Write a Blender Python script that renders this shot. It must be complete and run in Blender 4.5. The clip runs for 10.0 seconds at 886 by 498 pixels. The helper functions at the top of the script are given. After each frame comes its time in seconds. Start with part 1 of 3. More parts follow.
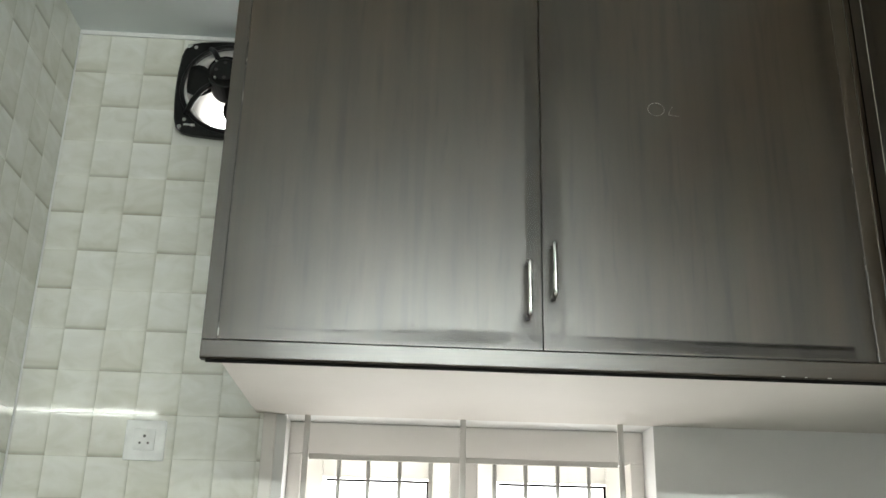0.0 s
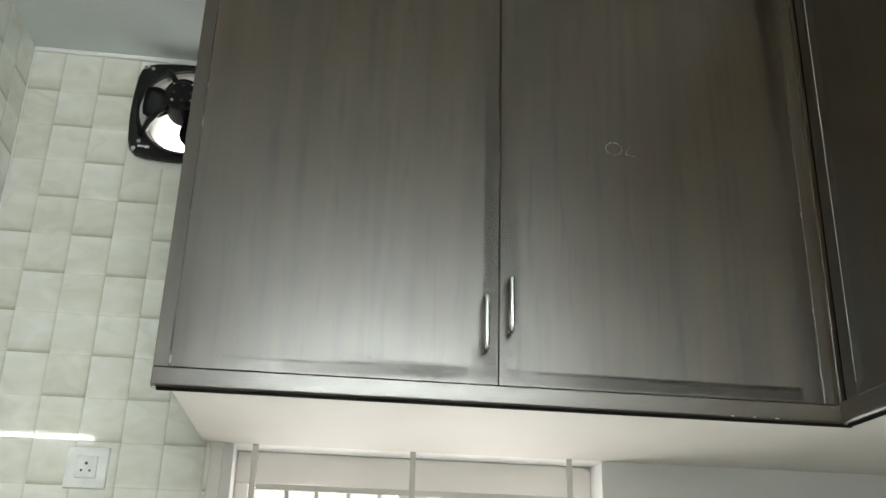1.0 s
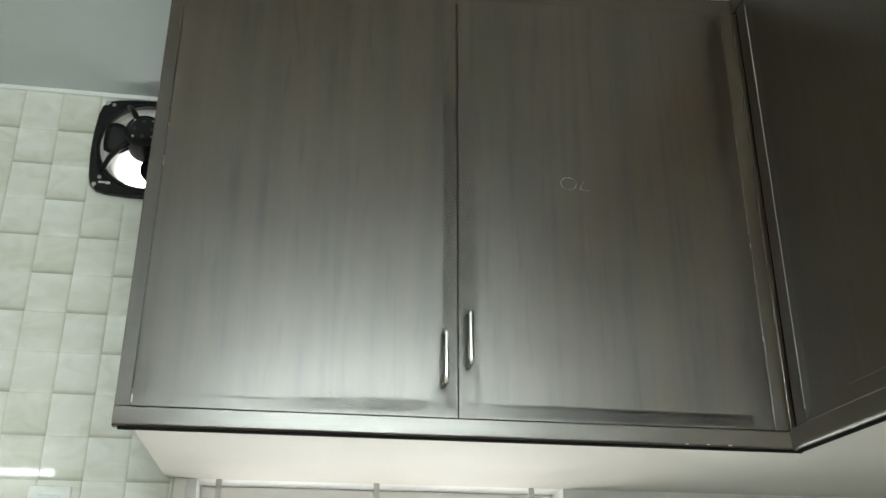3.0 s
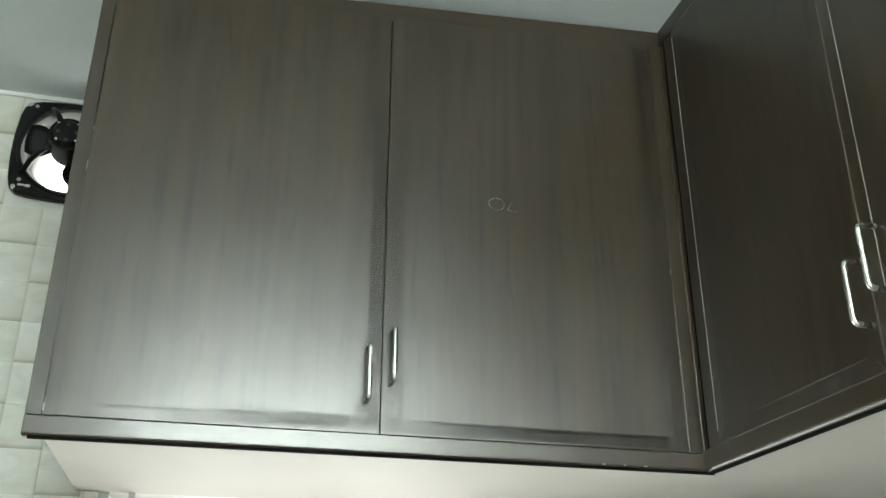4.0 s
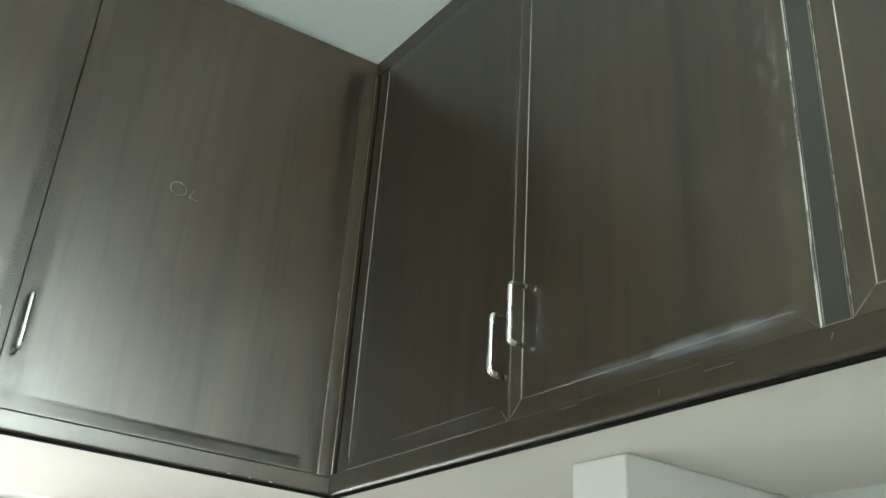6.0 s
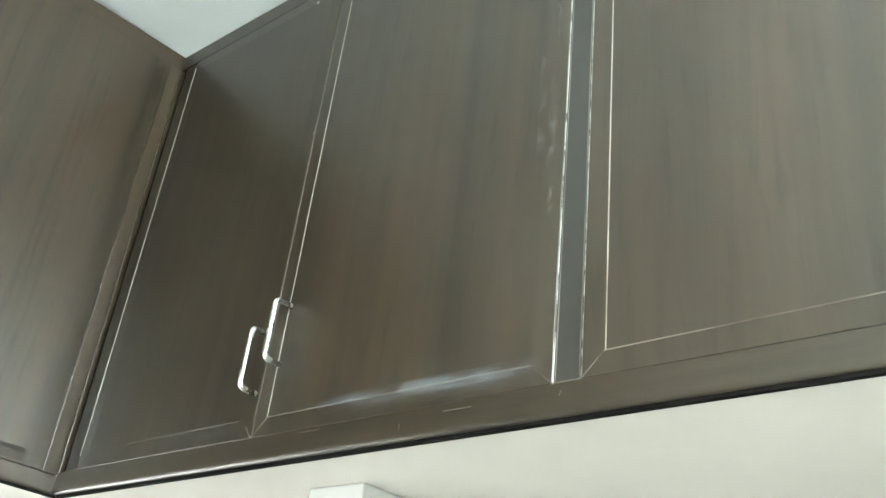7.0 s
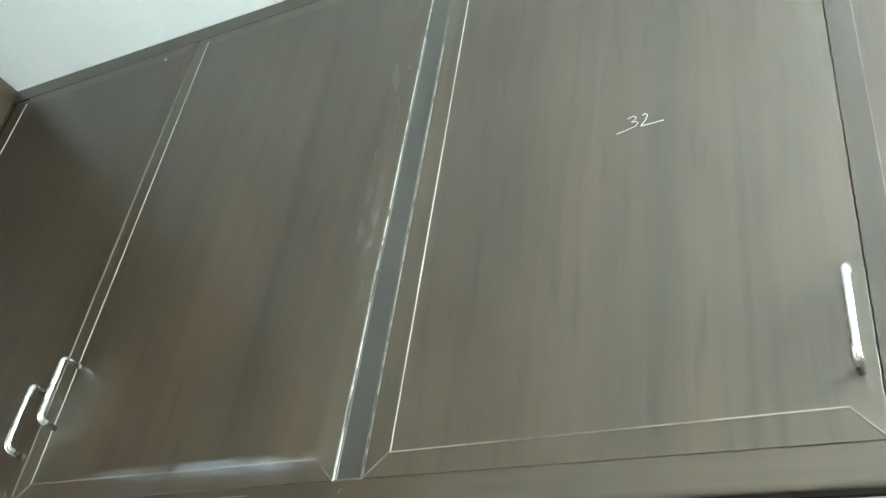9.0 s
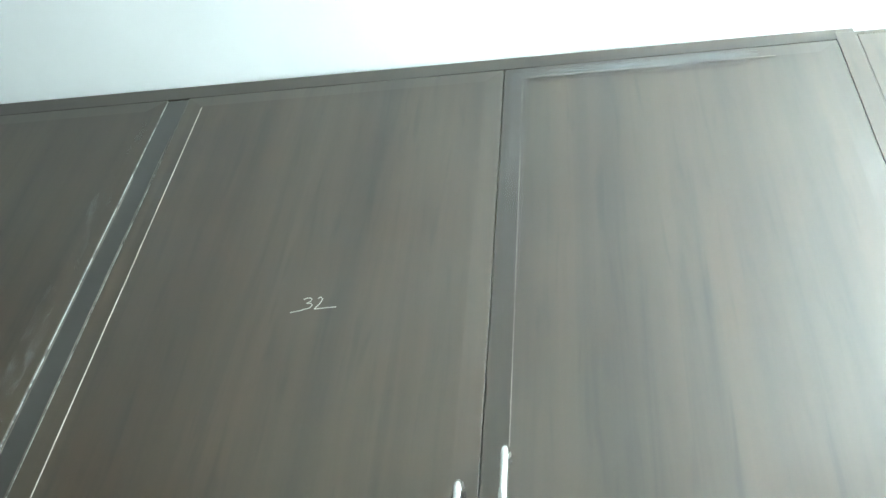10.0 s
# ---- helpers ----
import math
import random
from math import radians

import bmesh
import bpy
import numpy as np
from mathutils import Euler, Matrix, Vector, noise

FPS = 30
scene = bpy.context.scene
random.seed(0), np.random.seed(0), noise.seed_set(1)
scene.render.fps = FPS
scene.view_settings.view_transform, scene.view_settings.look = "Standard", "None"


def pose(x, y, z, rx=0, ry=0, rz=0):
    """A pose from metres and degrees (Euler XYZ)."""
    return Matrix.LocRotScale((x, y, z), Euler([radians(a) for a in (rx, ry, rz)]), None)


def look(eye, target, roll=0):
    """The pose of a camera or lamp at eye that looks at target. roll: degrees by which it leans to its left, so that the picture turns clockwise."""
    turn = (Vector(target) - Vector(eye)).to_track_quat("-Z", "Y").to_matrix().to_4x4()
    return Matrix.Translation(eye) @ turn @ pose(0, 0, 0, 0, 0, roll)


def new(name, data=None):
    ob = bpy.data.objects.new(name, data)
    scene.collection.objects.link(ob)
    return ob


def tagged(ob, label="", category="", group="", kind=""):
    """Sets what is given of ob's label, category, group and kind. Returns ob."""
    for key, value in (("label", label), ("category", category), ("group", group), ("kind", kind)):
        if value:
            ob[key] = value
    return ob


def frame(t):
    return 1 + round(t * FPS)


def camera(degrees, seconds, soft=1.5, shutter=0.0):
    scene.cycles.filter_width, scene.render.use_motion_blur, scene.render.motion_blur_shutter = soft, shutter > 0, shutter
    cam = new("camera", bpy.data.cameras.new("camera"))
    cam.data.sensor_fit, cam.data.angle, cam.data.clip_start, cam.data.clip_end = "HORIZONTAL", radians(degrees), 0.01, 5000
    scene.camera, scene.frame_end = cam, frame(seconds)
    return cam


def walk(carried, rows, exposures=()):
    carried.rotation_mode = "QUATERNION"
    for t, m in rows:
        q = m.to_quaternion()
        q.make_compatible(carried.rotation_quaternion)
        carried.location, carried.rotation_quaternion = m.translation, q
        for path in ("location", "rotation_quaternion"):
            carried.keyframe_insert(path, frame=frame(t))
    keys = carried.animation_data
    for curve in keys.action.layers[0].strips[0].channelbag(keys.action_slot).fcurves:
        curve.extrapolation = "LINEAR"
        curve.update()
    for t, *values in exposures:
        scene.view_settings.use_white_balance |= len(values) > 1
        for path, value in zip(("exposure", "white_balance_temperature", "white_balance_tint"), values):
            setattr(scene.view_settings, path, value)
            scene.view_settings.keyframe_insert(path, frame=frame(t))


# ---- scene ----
cam = camera(50.7, 10.0)
EXPOSURES = [(0, 0.11, 6600, 10), (1.0, 0.30, 6600, 10), (2.2, 0.28, 6520, 8), (3.5, 0.48, 6400, 5), (5.5, 0.34, 6380, 2), (6.0, 0.78, 6330, 2), (6.2, 0.97, 6330, 3), (7.4, 1.76, 6280, 6), (8.5, 1.76, 6280, 6), (9.0, 1.68, 6150, 5), (9.5, 1.47, 6000, 6), (10, 1.08, 5870, 5)]
PATH = [
    (0, (-0.924, -1.617, 1.691), (-0.815, 0.262, 2.368), 1.3),
    (0.5, (-0.960, -1.620, 1.699), (-0.779, 0.231, 2.434), 1.9),
    (1, (-0.947, -1.620, 1.699), (-0.727, 0.227, 2.433), 1.7),
    (1.5, (-0.934, -1.629, 1.702), (-0.694, 0.219, 2.428), 1.1),
    (2, (-0.936, -1.647, 1.711), (-0.677, 0.198, 2.437), 0.8),
    (3.5, (-0.940, -1.661, 1.704), (-0.609, 0.137, 2.514), -0.3),
    (4, (-0.939, -1.664, 1.700), (-0.503, 0.107, 2.520), 0.2),
    (4.5, (-0.925, -1.667, 1.694), (-0.365, 0.067, 2.518), 1.4),
    (5, (-0.914, -1.657, 1.690), (-0.207, 0.020, 2.520), 2.4),
    (5.5, (-0.911, -1.648, 1.688), (-0.052, -0.053, 2.536), 3.0),
    (5.7, (-0.909, -1.648, 1.694), (0.014, -0.092, 2.548), 3.3),
    (6, (-0.896, -1.647, 1.689), (0.117, -0.167, 2.573), 4.0),
    (6.2, (-0.883, -1.651, 1.689), (0.195, -0.228, 2.591), 4.6),
    (7.3, (-0.862, -1.690, 1.688), (0.463, -0.567, 2.672), 7.3),
    (7.5, (-0.852, -1.692, 1.693), (0.466, -0.567, 2.691), 7.7),
    (8, (-0.851, -1.688, 1.695), (0.458, -0.573, 2.717), 8.1),
    (8.5, (-0.848, -1.692, 1.698), (0.476, -0.637, 2.763), 8.6),
    (8.7, (-0.848, -1.700, 1.705), (0.498, -0.700, 2.794), 8.7),
    (9, (-0.846, -1.719, 1.709), (0.542, -0.856, 2.860), 9.1),
    (9.1, (-0.847, -1.738, 1.718), (0.558, -0.917, 2.880), 8.8),
    (9.3, (-0.839, -1.766, 1.732), (0.589, -1.046, 2.936), 8.5),
    (9.5, (-0.838, -1.786, 1.741), (0.593, -1.183, 3.001), 8.1),
    (9.8, (-0.850, -1.816, 1.754), (0.552, -1.374, 3.110), 7.6),
    (10, (-0.867, -1.834, 1.762), (0.512, -1.490, 3.169), 6.6),
]
walk(cam, [(t, look(eye, target, roll)) for t, eye, target, roll in PATH], EXPOSURES)

# world, sun, lights
world = bpy.data.worlds.new("sky")
scene.world = world
world.use_nodes = True
wn = world.node_tree.nodes
sky = wn.new("ShaderNodeTexSky")
sky.sky_type = "NISHITA"
sky.sun_disc = False
sky.sun_elevation, sky.sun_rotation = radians(48), radians(200)
wn["Background"].inputs["Strength"].default_value = 0.15
world.node_tree.links.new(sky.outputs["Color"], wn["Background"].inputs["Color"])

sun = new("sun", bpy.data.lights.new("sun", "SUN"))
sun.data.energy, sun.data.angle, sun.data.color = 1.2, radians(10), (1.0, 0.96, 0.9)
sun.matrix_world = look((2, -8, 9), (0, 0, 0))

window_light = new("window_light", bpy.data.lights.new("window_light", "AREA"))
window_light.data.shape, window_light.data.size, window_light.data.size_y = "RECTANGLE", 0.8, 0.8
window_light.data.energy, window_light.data.color = 4.1, (1.0, 0.95, 0.9)
window_light.matrix_world = look((-0.71, 0.90, 1.56), (-0.71, 0.2, 1.62))

TUBE_GLOW = 212.0

# materials


def material(name, rough=0.5, metal=0.0, colour=(0.5, 0.5, 0.5)):
    m = bpy.data.materials.new(name)
    m.use_nodes = True
    b = m.node_tree.nodes["Principled BSDF"]
    b.inputs["Base Color"].default_value = (*colour, 1)
    b.inputs["Roughness"].default_value = rough
    b.inputs["Metallic"].default_value = metal
    return m, m.node_tree.nodes, m.node_tree.links, b


def node(nodes, kind, **inputs):
    n = nodes.new(kind)
    for key, value in inputs.items():
        n.inputs[key.replace("_", " ")].default_value = value
    return n


def coords(nodes, links, scale, shift=True):
    """Object coordinates, stretched, with an offset of its own for each object."""
    tc = nodes.new("ShaderNodeTexCoord")
    mp = nodes.new("ShaderNodeMapping")
    mp.inputs["Scale"].default_value = scale
    links.new(tc.outputs["Object"], mp.inputs["Vector"])
    if shift:
        info = nodes.new("ShaderNodeObjectInfo")
        mul = nodes.new("ShaderNodeMath")
        mul.operation = "MULTIPLY"
        mul.inputs[1].default_value = 37.0
        links.new(info.outputs["Random"], mul.inputs[0])
        links.new(mul.outputs[0], mp.inputs["Location"])
    return mp


def ramp(nodes, links, source, stops):
    r = nodes.new("ShaderNodeValToRGB")
    while len(r.color_ramp.elements) < len(stops):
        r.color_ramp.elements.new(0.5)
    for e, (at, c) in zip(r.color_ramp.elements, stops):
        e.position, e.color = at, (*c, 1) if len(c) == 3 else c
    links.new(source, r.inputs["Fac"])
    return r


def mix(nodes, links, fac, a, b, mode="MIX"):
    n = nodes.new("ShaderNodeMix")
    n.data_type, n.blend_type = "RGBA", mode
    for socket, value in ((n.inputs[0], fac), (n.inputs[6], a), (n.inputs[7], b)):
        if isinstance(value, (int, float)):
            socket.default_value = value
        elif isinstance(value, tuple):
            socket.default_value = (*value, 1)
        else:
            links.new(value, socket)
    return n.outputs[2]


def bump(nodes, links, b, height, strength, distance):
    n = node(nodes, "ShaderNodeBump", Strength=strength, Distance=distance)
    links.new(height, n.inputs["Height"])
    links.new(n.outputs["Normal"], b.inputs["Normal"])


def wood_laminate(name, along=(34.0, 34.0, 1.1), stain=None):
    """Dark walnut laminate with soft streaks along the grain, fine pores and wiped-on dust."""
    m, n, l, b = material(name, 0.33)
    b.inputs["Specular IOR Level"].default_value = 0.63
    wide = node(n, "ShaderNodeTexNoise", Scale=0.55, Detail=3.0, Roughness=0.5, Distortion=0.4)
    l.new(coords(n, l, along).outputs[0], wide.inputs["Vector"])
    streak = node(n, "ShaderNodeTexNoise", Scale=0.85, Detail=4.0, Roughness=0.55, Distortion=0.8)
    l.new(coords(n, l, along).outputs[0], streak.inputs["Vector"])
    fine = node(n, "ShaderNodeTexNoise", Scale=5.0, Detail=4.0, Roughness=0.65)
    l.new(coords(n, l, along).outputs[0], fine.inputs["Vector"])
    cloud = node(n, "ShaderNodeTexNoise", Scale=2.3, Detail=3.0)
    l.new(coords(n, l, (1, 1, 1)).outputs[0], cloud.inputs["Vector"])
    base = ramp(n, l, wide.outputs["Fac"], [(0.30, (0.0174, 0.0120, 0.0067)), (0.46, (0.0257, 0.0182, 0.0105)),
                                            (0.60, (0.0309, 0.0222, 0.0132)), (0.76, (0.0386, 0.0286, 0.0177))])
    dark = ramp(n, l, streak.outputs["Fac"], [(0.30, (0.56, 0.53, 0.51)), (0.44, (0.95, 0.94, 0.94)), (0.72, (1.12, 1.06, 1.02))])
    dash = node(n, "ShaderNodeTexNoise", Scale=1.7, Detail=2.0, Roughness=0.5, Distortion=0.5)
    l.new(coords(n, l, tuple(3.2 if a < 2 else a for a in along)).outputs[0], dash.inputs["Vector"])
    pores = ramp(n, l, dash.outputs["Fac"], [(0.26, (0.52, 0.49, 0.47)), (0.42, (0.94, 0.93, 0.92)), (0.52, (1.0, 1.0, 1.0))])
    grain = ramp(n, l, fine.outputs["Fac"], [(0.33, (0.92, 0.91, 0.90)), (0.6, (1.04, 1.03, 1.03))])
    col = mix(n, l, 0.88, base.outputs["Color"], dark.outputs["Color"], "MULTIPLY")
    col = mix(n, l, 0.85, col, pores.outputs["Color"], "MULTIPLY")
    col = mix(n, l, 0.7, col, grain.outputs["Color"], "MULTIPLY")
    hue = node(n, "ShaderNodeTexNoise", Scale=1.0, Detail=2.0, Roughness=0.5)
    l.new(coords(n, l, tuple(9.0 if a > 2 else 2.6 for a in along)).outputs[0], hue.inputs["Vector"])
    tint = ramp(n, l, hue.outputs["Fac"], [(0.30, (0.96, 1.02, 1.0)), (0.5, (1.0, 1.0, 1.0)), (0.70, (1.06, 1.0, 0.97))])
    col = mix(n, l, 1.0, col, tint.outputs["Color"], "MULTIPLY")
    if stain:
        col = mix(n, l, 0.75, col, stain)
    haze = ramp(n, l, cloud.outputs["Fac"], [(0.35, (0.0, 0.0, 0.0)), (0.8, (0.10, 0.10, 0.10))])
    l.new(mix(n, l, haze.outputs["Color"], col, (0.12, 0.115, 0.10)), b.inputs["Base Color"])
    rough = ramp(n, l, cloud.outputs["Fac"], [(0.3, (0.279, 0.279, 0.279)), (0.75, (0.30, 0.30, 0.30))])
    l.new(rough.outputs["Color"], b.inputs["Roughness"])
    bump(n, l, b, fine.outputs["Fac"], 0.02, 0.0004)
    return m


def smear(name, colour, cover, rough=0.36, across=None, up=None, size=14.0, stretch=3.0, patchy=(0.36, 0.70)):
    """A thin wiped-on film that fades out towards its edges; across and up: the stops of its fading."""
    across = across or (0.0, 0.3, 0.75, 1.0)
    up = up or (0.0, 0.4, 0.4, 1.0)
    m, n, l, b = material(name, rough, 0.0, colour)
    tc = n.new("ShaderNodeTexCoord")
    t = node(n, "ShaderNodeTexNoise", Scale=size, Detail=5.0, Roughness=0.65)
    l.new(coords(n, l, (1, 1, stretch)).outputs[0], t.inputs["Vector"])
    patch = ramp(n, l, t.outputs["Fac"], [(patchy[0], (0, 0, 0)), (patchy[1], (1, 1, 1))])
    sep = n.new("ShaderNodeSeparateXYZ")
    l.new(tc.outputs["Generated"], sep.inputs[0])
    fx = ramp(n, l, sep.outputs["X"], [(a, (c, c, c)) for a, c in zip(across, (0, 1, 1, 0))])
    fz = ramp(n, l, sep.outputs["Z"], [(a, (c, c, c)) for a, c in zip(up, (0, 1, 1, 0))])
    a = mix(n, l, 1.0, patch.outputs["Color"], fx.outputs["Color"], "MULTIPLY")
    a = mix(n, l, 1.0, a, fz.outputs["Color"], "MULTIPLY")
    a = mix(n, l, 1.0, a, (cover, cover, cover), "MULTIPLY")
    l.new(a, b.inputs["Alpha"])
    return m


def worn_edge(name, pale, dark, cover, soft=0.14, scale=7.0):
    """Laminate edge rubbed down to the pale board in an uneven line."""
    m, n, l, b = material(name, 0.55)
    t = node(n, "ShaderNodeTexNoise", Scale=scale, Detail=4.0, Roughness=0.65)
    l.new(coords(n, l, (1, 1, 1)).outputs[0], t.inputs["Vector"])
    r = ramp(n, l, t.outputs["Fac"], [(cover - soft, dark), (cover + soft, pale)])
    l.new(r.outputs["Color"], b.inputs["Base Color"])
    return m


def plaster(name, colour, rough=0.75):
    """Rolled wall paint with a faint orange-peel relief and soft stains."""
    m, n, l, b = material(name, rough)
    stain = node(n, "ShaderNodeTexNoise", Scale=1.6, Detail=5.0, Roughness=0.6)
    l.new(coords(n, l, (1, 1, 1), False).outputs[0], stain.inputs["Vector"])
    r = ramp(n, l, stain.outputs["Fac"], [(0.3, tuple(c * 0.90 for c in colour)), (0.7, colour)])
    l.new(r.outputs["Color"], b.inputs["Base Color"])
    peel = node(n, "ShaderNodeTexNoise", Scale=160.0, Detail=3.0)
    l.new(coords(n, l, (1, 1, 1), False).outputs[0], peel.inputs["Vector"])
    bump(n, l, b, peel.outputs["Fac"], 0.12, 0.001)
    return m


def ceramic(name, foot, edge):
    """Flat glazed wall tile with a printed stone square: soft veins, and a relief's shade put into the colour, darker
    at the foot and right edge.
    """
    m, n, l, b = material(name, 0.6)
    b.inputs["Coat Weight"].default_value, b.inputs["Coat Roughness"].default_value = 1.0, 0.03
    b.inputs["Coat IOR"].default_value = 2.1
    b.inputs["Specular IOR Level"].default_value = 0.2
    vein = node(n, "ShaderNodeTexNoise", Scale=11.0, Detail=5.0, Roughness=0.5, Distortion=1.2)
    l.new(coords(n, l, (1, 1, 1.8)).outputs[0], vein.inputs["Vector"])
    r = ramp(n, l, vein.outputs["Fac"], [(0.3, (0.72, 0.72, 0.66)), (0.5, (0.80, 0.80, 0.76)), (0.72, (0.86, 0.865, 0.84))])
    info = n.new("ShaderNodeObjectInfo")
    tone = ramp(n, l, info.outputs["Random"], [(0.0, (0.90, 0.895, 0.86)), (0.45, (0.96, 0.96, 0.94)), (1.0, (1.0, 1.0, 1.0))])
    col = mix(n, l, 1.0, r.outputs["Color"], tone.outputs["Color"], "MULTIPLY")
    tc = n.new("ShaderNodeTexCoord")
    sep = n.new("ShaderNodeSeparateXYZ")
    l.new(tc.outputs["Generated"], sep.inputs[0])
    # relief shade as colour: darker towards the foot and the right side
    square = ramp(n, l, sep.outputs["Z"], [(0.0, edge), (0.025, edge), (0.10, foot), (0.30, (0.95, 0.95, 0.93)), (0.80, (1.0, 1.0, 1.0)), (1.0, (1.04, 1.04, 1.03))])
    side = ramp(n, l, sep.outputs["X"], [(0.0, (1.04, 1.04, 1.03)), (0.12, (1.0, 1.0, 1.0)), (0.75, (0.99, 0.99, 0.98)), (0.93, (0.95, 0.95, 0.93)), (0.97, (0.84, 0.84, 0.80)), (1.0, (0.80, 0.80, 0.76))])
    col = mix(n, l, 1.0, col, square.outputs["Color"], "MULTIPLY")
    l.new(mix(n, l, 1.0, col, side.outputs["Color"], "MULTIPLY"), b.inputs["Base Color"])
    stone = node(n, "ShaderNodeTexNoise", Scale=8.0, Detail=2.0, Roughness=0.4)
    l.new(coords(n, l, (1, 1, 1)).outputs[0], stone.inputs["Vector"])
    bump(n, l, b, stone.outputs["Fac"], 0.5, 0.002)
    return m


def metal(name, colour, rough):
    m, n, l, b = material(name, rough, 1.0, colour)
    t = node(n, "ShaderNodeTexNoise", Scale=60.0, Detail=3.0)
    l.new(coords(n, l, (1, 1, 0.2)).outputs[0], t.inputs["Vector"])
    r = ramp(n, l, t.outputs["Fac"], [(0.3, (rough * 0.7,) * 3), (0.7, (rough * 1.4,) * 3)])
    l.new(r.outputs["Color"], b.inputs["Roughness"])
    return m


def plastic(name, colour, rough):
    m, n, l, b = material(name, rough)
    t = node(n, "ShaderNodeTexNoise", Scale=30.0, Detail=4.0)
    l.new(coords(n, l, (1, 1, 1)).outputs[0], t.inputs["Vector"])
    r = ramp(n, l, t.outputs["Fac"], [(0.3, tuple(c * 0.85 for c in colour)), (0.7, colour)])
    l.new(r.outputs["Color"], b.inputs["Base Color"])
    return m


def glowing(name, colour, strength):
    m, n, l, b = material(name, 0.5, 0.0, (0.8, 0.8, 0.8))
    b.inputs["Emission Color"].default_value = (*colour, 1)
    b.inputs["Emission Strength"].default_value = strength
    return m


def translucent(name, colour, through_part):
    """White plastic profile that daylight shines through a little."""
    m, n, l, b = material(name, 0.4, 0.0, colour)
    t = n.new("ShaderNodeBsdfTranslucent")
    t.inputs["Color"].default_value = (*colour, 1)
    mx = n.new("ShaderNodeMixShader")
    mx.inputs[0].default_value = through_part
    l.new(b.outputs[0], mx.inputs[1])
    l.new(t.outputs[0], mx.inputs[2])
    l.new(mx.outputs[0], n["Material Output"].inputs["Surface"])
    return m


WOOD = wood_laminate("walnut_laminate")
WOOD_FLAT = wood_laminate("walnut_laminate_lengthwise", (1.1, 34.0, 34.0))
MATT_BLACK = plastic("matt_black", (0.006, 0.0055, 0.005), 0.9)
MATT_BLACK.node_tree.nodes["Principled BSDF"].inputs["Specular IOR Level"].default_value = 0.05
STRIP = wood_laminate("slate_grey_laminate", (34.0, 34.0, 1.1), (0.018, 0.0185, 0.0180))
CARCASS = plastic("dark_carcass", (0.012, 0.010, 0.009), 0.7)
PALE_LINE = worn_edge("worn_pale_edge", (0.38, 0.35, 0.31), (0.20, 0.18, 0.16), 0.45)
BARE_LINE = worn_edge("bare_board_edge", (0.34, 0.36, 0.34), (0.05, 0.05, 0.047), 0.47, 0.07, 26.0)
DULL_LINE = worn_edge("worn_dull_edge", (0.17, 0.155, 0.135), (0.06, 0.05, 0.04), 0.50)
BROKEN_LINE = worn_edge("worn_broken_edge", (0.30, 0.28, 0.25), (0.010, 0.009, 0.008), 0.62, 0.06, 24.0)
CHALK = worn_edge("chalk", (0.44, 0.44, 0.41), (0.20, 0.23, 0.20), 0.42)
GRIME_LINE = worn_edge("grime_line", (0.045, 0.036, 0.028), (0.016, 0.014, 0.012), 0.50)
FAINT_CHALK = worn_edge("faint_chalk", (0.26, 0.25, 0.22), (0.07, 0.065, 0.055), 0.50, 0.10, 40.0)
STEEL = metal("polished_steel", (0.80, 0.79, 0.77), 0.24)
WHITE_PAINT = plaster("white_wall_paint", (0.81, 0.815, 0.805))
CEILING_PAINT = plaster("white_ceiling_paint", (0.83, 0.885, 0.895), 0.85)
SLAB_PAINT = plaster("cream_slab_paint", (0.66, 0.63, 0.585))
FRAME_PAINT = plaster("grey_white_window_paint", (0.88, 0.85, 0.82), 0.5)
SASH_PAINT = translucent("white_sash_plastic", (0.93, 0.92, 0.88), 0.35)
GRILL_PAINT = plaster("grey_grill_paint", (0.72, 0.70, 0.67), 0.5)
GROUT = plaster("grey_grout", (0.72, 0.72, 0.67), 0.9)
FLOOR_STONE = plaster("pale_floor_stone", (0.30, 0.28, 0.25), 0.35)
# TILE carries a shaded foot in its colour, TILE_PALE a light one
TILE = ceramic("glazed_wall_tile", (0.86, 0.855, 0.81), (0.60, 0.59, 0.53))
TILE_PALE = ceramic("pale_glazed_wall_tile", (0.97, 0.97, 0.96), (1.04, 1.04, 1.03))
FAN_BLACK = plastic("black_fan_paint", (0.006, 0.006, 0.006), 0.36)
FAN_BLACK.node_tree.nodes["Principled BSDF"].inputs["Specular IOR Level"].default_value = 0.22
FAN_BLADE = plastic("black_blade", (0.008, 0.008, 0.008), 0.36)
FAN_BLADE.node_tree.nodes["Principled BSDF"].inputs["Specular IOR Level"].default_value = 0.22
DUCT = plaster("duct_render", (0.62, 0.61, 0.58), 0.8)
SWITCH_WHITE = plastic("white_switch_plastic", (0.95, 0.96, 0.95), 0.22)
SOCKET_DARK = plastic("dark_socket_hole", (0.03, 0.03, 0.03), 0.6)
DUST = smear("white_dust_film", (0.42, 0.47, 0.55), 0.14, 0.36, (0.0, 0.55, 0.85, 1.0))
GRIME = smear("dark_grime_film", (0.024, 0.021, 0.017), 0.55, 0.65)
# grime, plus the sloped border's darker reflection put into its colour
GRIME_SHADE_BAND = smear("brown_grime_shade_band", (0.020, 0.016, 0.012), 0.45, 0.55, (0.0, 0.45, 0.985, 1.0), (0.0, 0.08, 0.85, 1.0), 6.0, 1.0, (0.10, 0.45))
GRIME_STREAK = smear("dark_grime_streak", (0.016, 0.013, 0.010), 0.30, 0.5, (0.0, 0.2, 0.8, 1.0), (0.0, 0.4, 0.6, 1.0), 20.0, 3.0, (0.30, 0.60))
